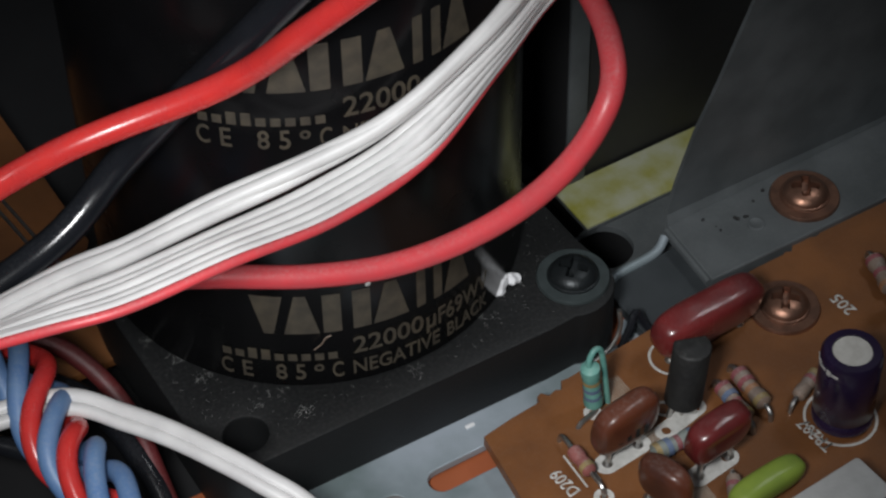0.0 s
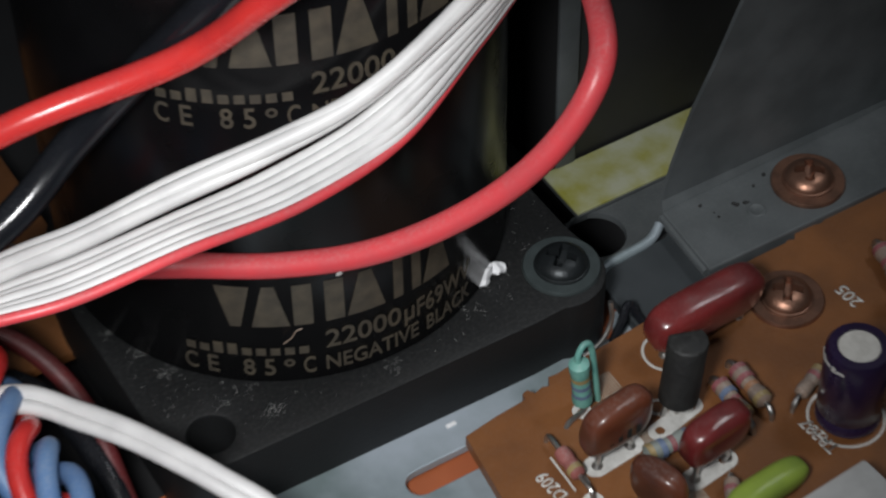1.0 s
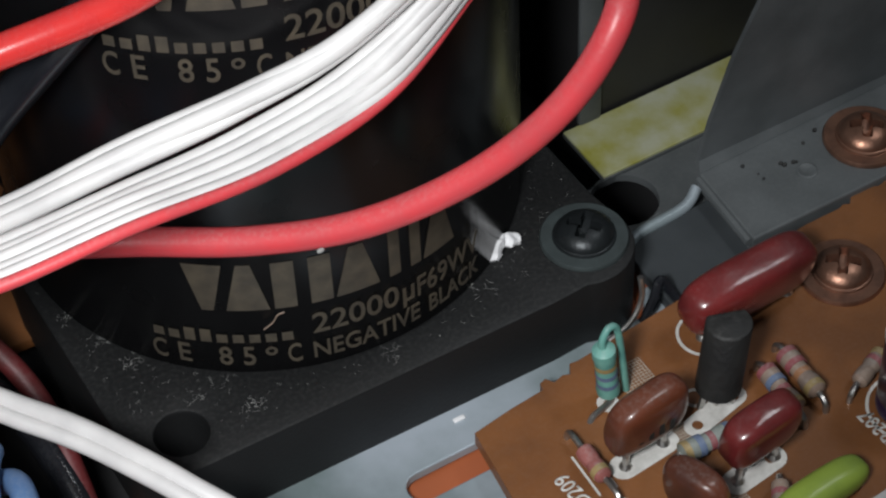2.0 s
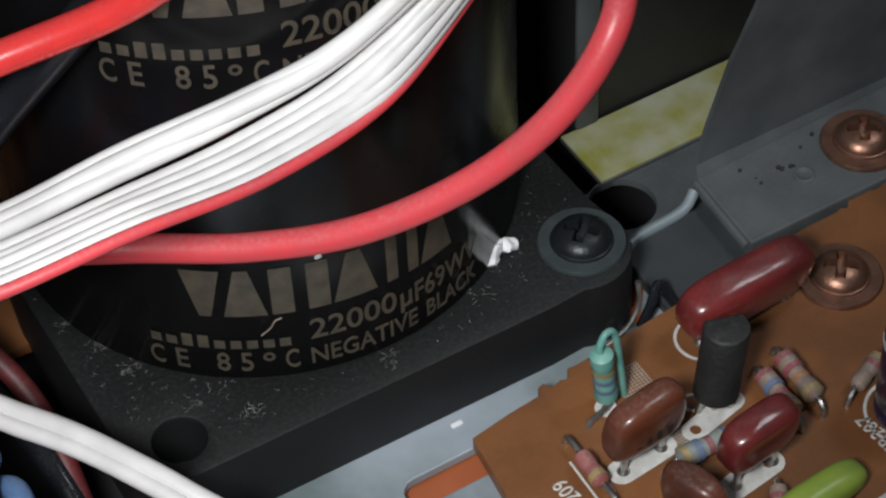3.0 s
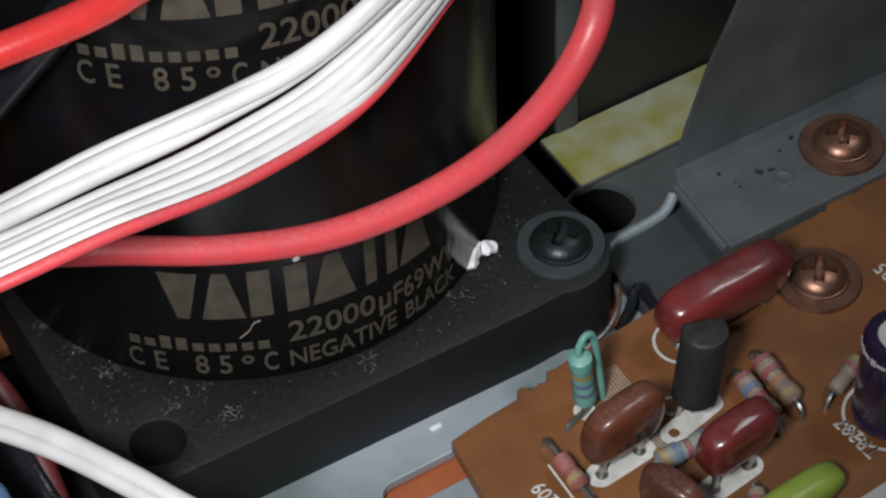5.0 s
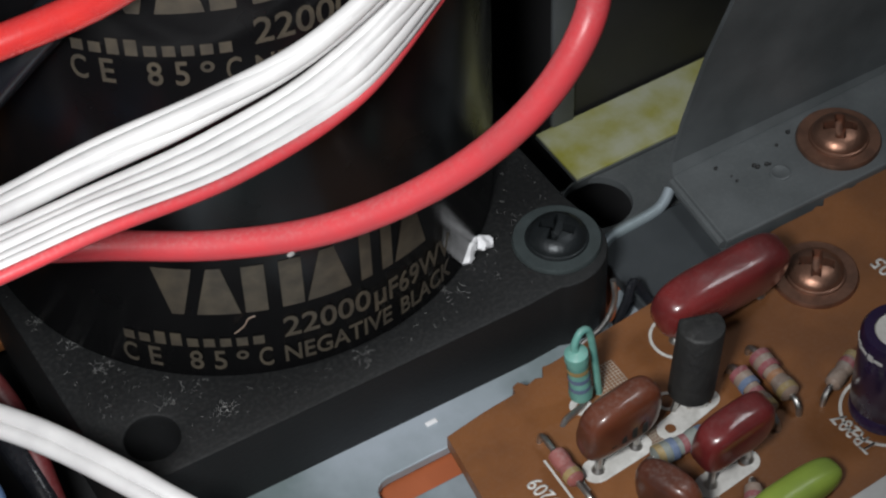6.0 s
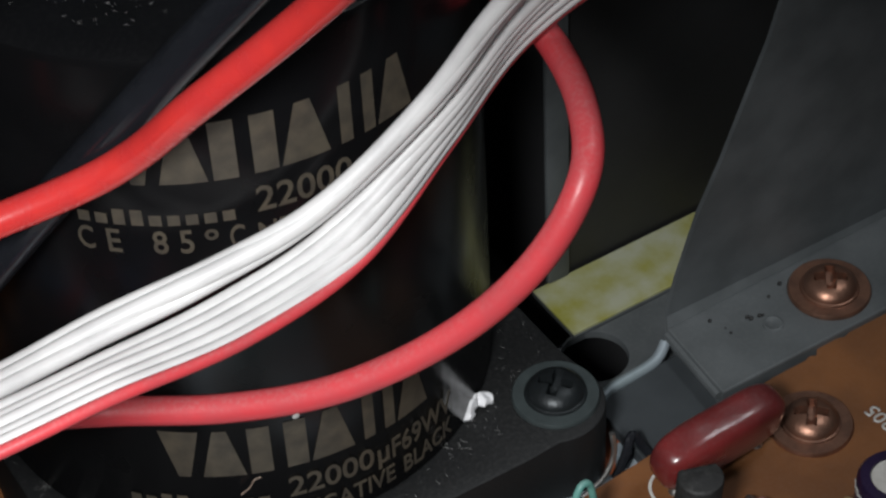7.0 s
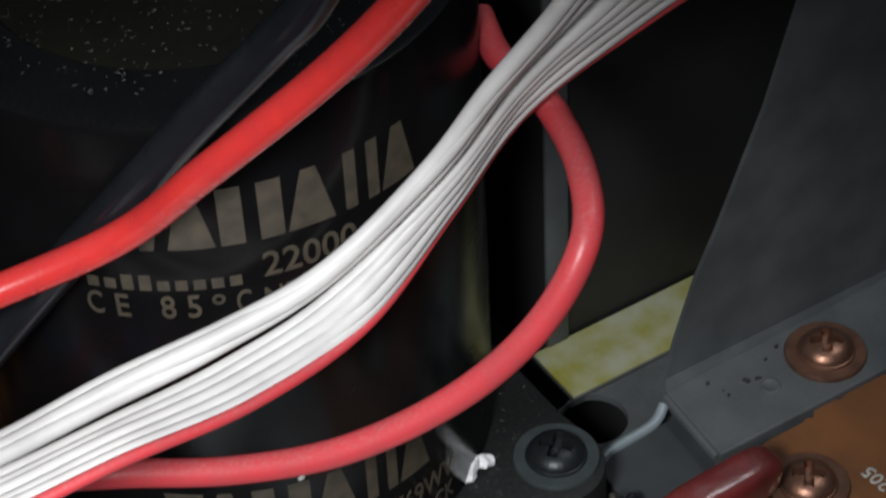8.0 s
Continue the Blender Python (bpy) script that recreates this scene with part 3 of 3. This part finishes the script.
def standing_resistor(at, label):
    ob = thing("upright_resistor", at, label, "resistor")
    r, h = 0.115, 0.72
    tilt = -6
    prof = [(0, 0), (0.5 * r, 0), (0.95 * r, 0.04), (r, 0.1), (0.86 * r, 0.2), (0.86 * r, h - 0.2), (r, h - 0.12), (0.95 * r, h - 0.04), (0.4 * r, h), (0, h)]
    body = part("body", turn(lathe(prof, 24), tilt, "Y"), GREEN_BODY, ob, shift=(0, 0, 0.12))
    for z, m in ((0.20, BAND_BLUE), (0.34, BAND_BLUE), (0.47, BAND_YELLOW)):
        part("band", turn(lathe([(0.9 * r, z - 0.03), (0.93 * r, z), (0.9 * r, z + 0.03)], 24), tilt, "Y"), m, body, shift=(0, 0, 0.12))
    part("lead", tube(spline([(-0.08, 0, h + 0.08), (-0.08, 0.01, h + 0.2), (0.0, 0.03, h + 0.30), (0.10, 0.04, h + 0.2), (0.17, 0.03, 0.4), (0.22, 0.03, -0.04)], 6), 0.036, 10), GREEN_BODY, ob, "green enamelled lead bent over")
    part("foot", tube(spline([(0, 0, 0.14), (-0.02, -0.05, 0.06), (-0.22, -0.09, 0.03), (-0.30, -0.12, -0.04)], 6), 0.032, 8), SOLDER, ob)
    return ob


standing_resistor((1.52, -3.78, BOARD), "green upright resistor with a yellow band and looped lead")
standing_resistor((5.45, -4.45, BOARD), "dark green upright resistor beside the purple capacitor")


def transistor(at, label, spin=0.0):
    ob = thing("transistor", at, label, "transistor")
    r = 0.215
    pts = [(r * math.cos(radians(a)), r * math.sin(radians(a))) for a in range(-35, 216, 10)]
    body = turn(plate(pts, 0.30, 1.06, (), 0.03), spin)
    for v in body.verts:
        v.co += Vector((0.16, 0.09, 0)) * (v.co.z - 0.30)
    part("case", body, EPOXY_BLACK, ob)
    for k in (-1, 0, 1):
        part("leg", turn(tube(spline([(0.12 * k, 0, 0.34), (0.125 * k, 0, 0.2), (0.16 * k, -0.02, -0.05)], 4), 0.034, 6), spin), SOLDER, ob)
    return ob


transistor((2.33, -4.36, BOARD), "dusty black transistor standing on three legs", 160)


def small_can(at, r, h, label):
    ob = thing("radial_capacitor", at, label, "capacitor")
    sleeve = part("sleeve", lathe([(0, 0.02), (r - 0.04, 0.02), (r, 0.06), (r, 0.14), (r - 0.03, 0.18), (r, 0.22), (r, h - 0.05), (r - 0.03, h), (r * 0.66, h + 0.005), (r * 0.64, h - 0.02)], 48), PURPLE, ob)
    part("end_cap", lathe([(r * 0.645, h - 0.02), (r * 0.62, h - 0.005), (0, h)], 40), CAP_TOP, ob, "grey-white aluminium top")
    for k, a in enumerate((140, 156, 170, 186, 200)):
        bm = box((0.008, 0.06 if k % 2 else 0.09, 0.07 if k % 2 else 0.03), 0, (r + 0.003, 0, h - 0.13))
        part("print", turn(bm, a), SILK, sleeve, "white printed bar")
    return ob


small_can((3.83, -5.34, BOARD), 0.345, 1.15, "purple sleeved electrolytic capacitor with a pale top")
small_can((4.75, -5.75, BOARD), 0.36, 0.7, "dark purple electrolytic capacitor at the board")

lime = thing("lime_capacitor", (2.47, -5.74, BOARD), "lime-green sleeved capacitor lying on the board", "capacitor")
part("body", turn(superbody(0.50, 0.17, 0.17, 0.8, 0.6), 4), LIME, lime, shift=(0, 0, 0.18))
cement = thing("ceramic_resistor", (2.62, -6.50, BOARD), "grey-white ceramic block resistor", "resistor")
part("block", turn(box((1.5, 0.6, 0.5), 0.05, (0, 0, 0.27)), 4), CERAMIC, cement)
for s in (-1, 1):
    part("end_lead", turn(tube(spline([(s * 0.7, 0, 0.26), (s * 0.85, 0, 0.26), (s * 0.9, 0, -0.05)], 5), 0.04, 8), 12), SOLDER, cement)

lead_bits = random.Random(21)
for k in range(9):
    x, y = lead_bits.uniform(4.1, 5.2), lead_bits.uniform(-2.32, -1.95)
    s = lead_bits.uniform(0.012, 0.03)
    bm = bmesh.new()
    bmesh.ops.create_icosphere(bm, subdivisions=1, radius=s)
    tagged(part("dirt_speck", bm, EPOXY_BLACK, shift=(x, y, BR + 0.3 * s)), "tiny black speck of dirt on the bracket", "dirt", "specks on the bracket")
cream = thing("cream_post", (2.95, 0.5, -1.17), "small cream plastic post on a dark base behind the flange", "post")
part("pin", superbody(0.10, 0.10, 0.3, 0.6, 0.8, 16, 10), TAPE, cream, shift=(0, 0, 0.35))
part("foot", box((0.8, 0.8, 0.1), 0.01, (0, 0.1, 0.05)), DARK_STEEL, cream)

# ---- lead, oval pad and glue beside the flange ----
oval = part("white_pad", plate(ring(2.03, -2.76, 0.24, 32, 0.5), FLOOR + 0.005, FLOOR + 0.05, (), 0.01), CERAMIC)
tagged(oval, "white oval pad on the chassis sheet by the flange", "pad")
tagged(part("bare_lead", tube(spline([(2.06, -3.0, FLOOR + 0.03), (2.28, -3.04, -0.62), (2.42, -3.0, -0.4), (2.42, -2.96, -0.15)], 6), 0.03, 8), SOLDER), "thin bright bare wire beside the flange corner", "wire")
tagged(part("black_lead", tube(spline([(2.45, -3.0, FLOOR + 0.05), (2.6, -2.95, -0.6), (2.72, -2.88, -0.45), (2.8, -2.95, -0.6), (2.85, -3.05, FLOOR + 0.15)], 6), 0.05, 8), BLACK_WIRE), "short black wire loop beside the flange corner", "wire")
glue = thing("glue_crumb", (1.43, -2.07, 0.0), "crumpled white glue crumb between can and flange", "glue")
for k, path in enumerate(([(-0.15, -0.10, 0.03), (-0.09, -0.04, 0.08), (-0.01, 0.02, 0.11), (0.05, 0.08, 0.09)], [(0.0, 0.0, 0.08), (0.08, 0.0, 0.08), (0.15, 0.01, 0.06), (0.20, -0.01, 0.05)])):
    lump = tube(spline(path, 6), 0.062, 12, taper=lambda u: 0.75 + 0.35 * math.sin(math.pi * u))
    for v in lump.verts:
        v.co += Vector([0.035 * noise.noise(v.co * 13 + Vector((k * 5 + q * 3.7, q, k))) for q in range(3)])
    part("lump", lump, WHITE_GLUE, glue)



# ---- wires ----
def wire(points, r, mat, label):
    return tagged(part("wire", tube(spline(points, 12), r, 16), mat), label, "wire")


wire([(-4.53, -1.18, 2.58), (-2.99, -1.75, 2.39), (-2.17, -2.11, 2.3), (-1.35, -2.77, 2.44), (-0.59, -3.38, 2.78), (0.19, -3.88, 3.37), (0.77, -4.2, 4.1), (1.24, -4.17, 4.74), (1.6, -3.61, 4.9), (1.92, -2.72, 4.77), (2.04, -1.95, 4.64), (2.1, -1.59, 4.59), (2.23, -1.15, 4.64)],
     0.127, DUSTY_RED, "thick dusty red wire hanging in a loose loop")
wire([(-5.32, -2.28, 4.62), (-3.44, -1.84, 4.53), (-1.9, -2.31, 4.99), (-1.32, -3.05, 5.96), (-0.67, -3.68, 6.89), (-0.31, -4.21, 7.69), (-0.07, -4.77, 8.62)],
     0.136, RED_WIRE, "thick glossy red wire crossing above the capacitor")
wire([(-5.02, -1.65, 2.73), (-3.55, -1.47, 3.03), (-2.73, -1.38, 3.58), (-2.07, -1.75, 4.49), (-1.64, -2.17, 5.25), (-1.09, -2.52, 6.01), (-0.63, -2.82, 6.62), (-0.39, -3.08, 7.06), (-0.14, -3.35, 7.77)],
     0.17, BLACK_WIRE, "thick glossy black wire beside the red one")
# the white bundle: its upper rim, the dark gap between its two halves, and its lower rim
UP = [(-5.23, -2.93, 4.1), (-3.82, -2.35, 3.64), (-3.01, -2.15, 3.39), (-2.08, -2.2, 3.55), (-1.14, -2.53, 3.9), (-0.31, -2.82, 4.32), (0.54, -2.99, 5.02), (0.97, -3.23, 5.76), (1.32, -3.51, 6.48), (1.68, -3.82, 7.39)]
GAP = [(-5.42, -3.31, 4.2), (-4.09, -2.84, 3.77), (-3.28, -2.63, 3.52), (-2.34, -2.56, 3.48), (-1.35, -2.62, 3.6), (-0.36, -2.75, 3.96), (0.71, -2.9, 4.77), (1.31, -3.08, 5.59), (1.87, -3.44, 6.37), (2.45, -3.87, 7.25)]
LO = [(-5.59, -3.52, 4.43), (-4.42, -3.57, 4.23), (-3.69, -3.72, 4.24), (-2.63, -3.74, 4.26), (-1.42, -3.52, 3.96), (-0.18, -3.13, 3.8), (0.9, -2.75, 4.21), (1.64, -2.77, 4.94), (2.5, -3.31, 5.86), (3.4, -4.02, 6.82)]
ONE, MID, TWO = spline(UP, 12), spline(GAP, 12), spline(LO, 12)
TOWARDS = Vector((-0.37, -0.56, 0.74))


def strand(rim, other, share, lift, seed):
    """A wire between two guide lines, raised towards the open side of the case, with a slight wander of its own."""
    pts = [p.lerp(q, share) + TOWARDS * lift for p, q in zip(rim, other)]
    return [p + Vector([0.022 * noise.noise(p * 0.7 + Vector((seed * 7.3 + k * 3.1, seed, k))) for k in range(3)]) for p in pts]


for k, (share, lift, r) in enumerate(((0.20, 0.0, 0.074), (0.43, 0.06, 0.078), (0.66, 0.03, 0.072))):
    tagged(part("wire", tube(strand(ONE, MID, share, lift, k), r, 14), WHITE_WIRE), "white insulated wire of the loose bundle", "wire", "white wire bundle")
for k, (share, lift, r) in enumerate(((0.20, 0.0, 0.072), (0.37, 0.05, 0.07), (0.55, 0.06, 0.07), (0.73, 0.04, 0.068), (0.87, -0.01, 0.064))):
    tagged(part("wire", tube(strand(MID, TWO, share, lift, k + 5), r, 14), WHITE_WIRE), "white insulated wire of the loose bundle", "wire", "white wire bundle")
tagged(part("wire", tube([p - TOWARDS * 0.05 for p in TWO], 0.052, 14), DUSTY_RED), "thin red wire running along the white bundle", "wire", "white wire bundle")
LOW = [(-5.36, -1.18, 0.75), (-4.41, -1.32, 0.81), (-3.75, -1.57, 0.85), (-3.35, -2.04, 0.82), (-3.04, -2.52, 0.84), (-2.75, -3.08, 0.85), (-2.52, -3.51, 0.8), (-2.2, -4.06, 0.62), (-1.95, -4.78, 0.15)]
wire(LOW, 0.09, WHITE_WIRE, "white insulated wire falling across the flange corner")
wire([(x - 0.05, y - 0.14, z - 0.04) for x, y, z in LOW], 0.08, WHITE_WIRE, "white insulated wire paired with its neighbour")

# twisted blue and red harness
SPINE = spline([(-4.6, 0.6, 1.2), (-4.05, -0.9, 0.8), (-4.1, -1.9, 0.7), (-4.0, -2.7, 0.7), (-3.8, -4.2, 0.4)], 16)
for k, m in enumerate((BLUE_WIRE, RED_WIRE, BLUE_WIRE, RED_WIRE, BLUE_WIRE)):
    pts = []
    for i, p in enumerate(SPINE):
        a = i * 0.16 + k * 2 * math.pi / 5
        pts.append(p + Vector((math.cos(a), 0.25 * math.sin(a), math.sin(a))) * 0.27)
    tagged(part("wire", tube(pts, 0.115, 12), m), ("blue" if m is BLUE_WIRE else "red") + " wire of a dusty twisted harness", "wire", "twisted harness")

# dark cables in the gap beside the flange
# red PVC with the shade of the gap put into its colour
GLOOM = material("shaded_red_pvc", (0.11, 0.012, 0.014), 0.5, second=(0.07, 0.01, 0.01), scale=300, bump=0.1, dust=0.08)
wire([(-5.0, 1.4, 0.2), (-3.9, 0.3, 0.15), (-3.3, -0.3, 0.05), (-3.0, -1.1, -0.35), (-3.05, -2.2, -0.9)], 0.11, GLOOM, "red cable in the gap beside the flange, its colour darkened for shade")
wire([(-5.0, 0.9, -0.2), (-3.9, 0.0, -0.3), (-3.3, -0.8, -0.35), (-3.1, -1.9, -0.75), (-3.2, -3.0, -1.4)], 0.14, BLACK_WIRE, "black cable in the gap beside the flange")
wire([(-5.2, 0.0, -0.4), (-4.2, -0.8, -0.6), (-3.5, -1.7, -0.8), (-3.3, -3.0, -1.3)], 0.12, BLACK_WIRE, "black cable under the twisted harness")
tagged(part("white_flake", box((0.12, 0.05, 0.02), 0.006, (0.35, -3.02, FLOOR + 0.012)), WHITE_GLUE), "small white flake lying on the chassis sheet", "flake")
tagged(part("hair", tube(spline([(-1.16, -2.245, 0.66), (-1.08, -2.285, 0.75), (-1.04, -2.305, 0.84), (-0.98, -2.33, 0.87)], 4), 0.007, 5), TAN_BODY), "short tan hair clinging to the black can", "hair")
blot = superbody(0.035, 0.02, 0.02, 0.9, 0.9, 12, 8)
tagged(part("dust_fleck", blot, DUST, shift=(-0.98, -3.25, 2.55)), "pale dust fleck stuck under the red wire", "dust fleck")

# ---- dust ----
lint = bmesh.new()
pick = random.Random(11)


def fibre(x, y, z, size):
    a = pick.uniform(0, 6.3)
    b = a + pick.uniform(-1.6, 1.6)
    p = [Vector((x, y, z)), Vector((x + size * math.cos(a), y + size * math.sin(a), z + pick.uniform(0, 0.4) * size)), Vector((x + size * (math.cos(a) + math.cos(b)), y + size * (math.sin(a) + math.sin(b)), z + 0.1 * size))]
    tube(spline(p, 3), pick.uniform(0.0008, 0.0017), 3, lint)


for k in range(900):
    x, y = pick.uniform(-2.55, 2.45), pick.uniform(-2.68, 0.2)
    if math.hypot(x, y) > 2.53 and math.hypot(x + 2.14, y + 2.39) > 0.28:
        fibre(x, y, 0.006, pick.choice((0.004, 0.006, 0.008, 0.012, 0.018, 0.03)))
for k in range(1100):
    a, r = pick.uniform(0, 6.3), 2.35 * math.sqrt(pick.random())
    fibre(r * math.cos(a), r * math.sin(a), TOP - 0.02 if r > 1.8 else TOP - 0.06, pick.choice((0.005, 0.008, 0.012, 0.02)))
for cx, cy, n in ((-2.17, -1.47, 26), (-2.27, -1.04, 22), (-2.42, -0.6, 18), (-1.46, -2.47, 20), (-0.1, -2.62, 12), (-1.57, -2.08, 10), (1.0, -2.36, 14), (-1.85, -2.1, 12)):
    for k in range(n):
        fibre(cx + pick.gauss(0, 0.06), cy + pick.gauss(0, 0.06), 0.012, pick.uniform(0.01, 0.045))
tagged(part("dust", lint, DUST), "pale lint fibres lying on the black parts", "dust", kind="stuff")
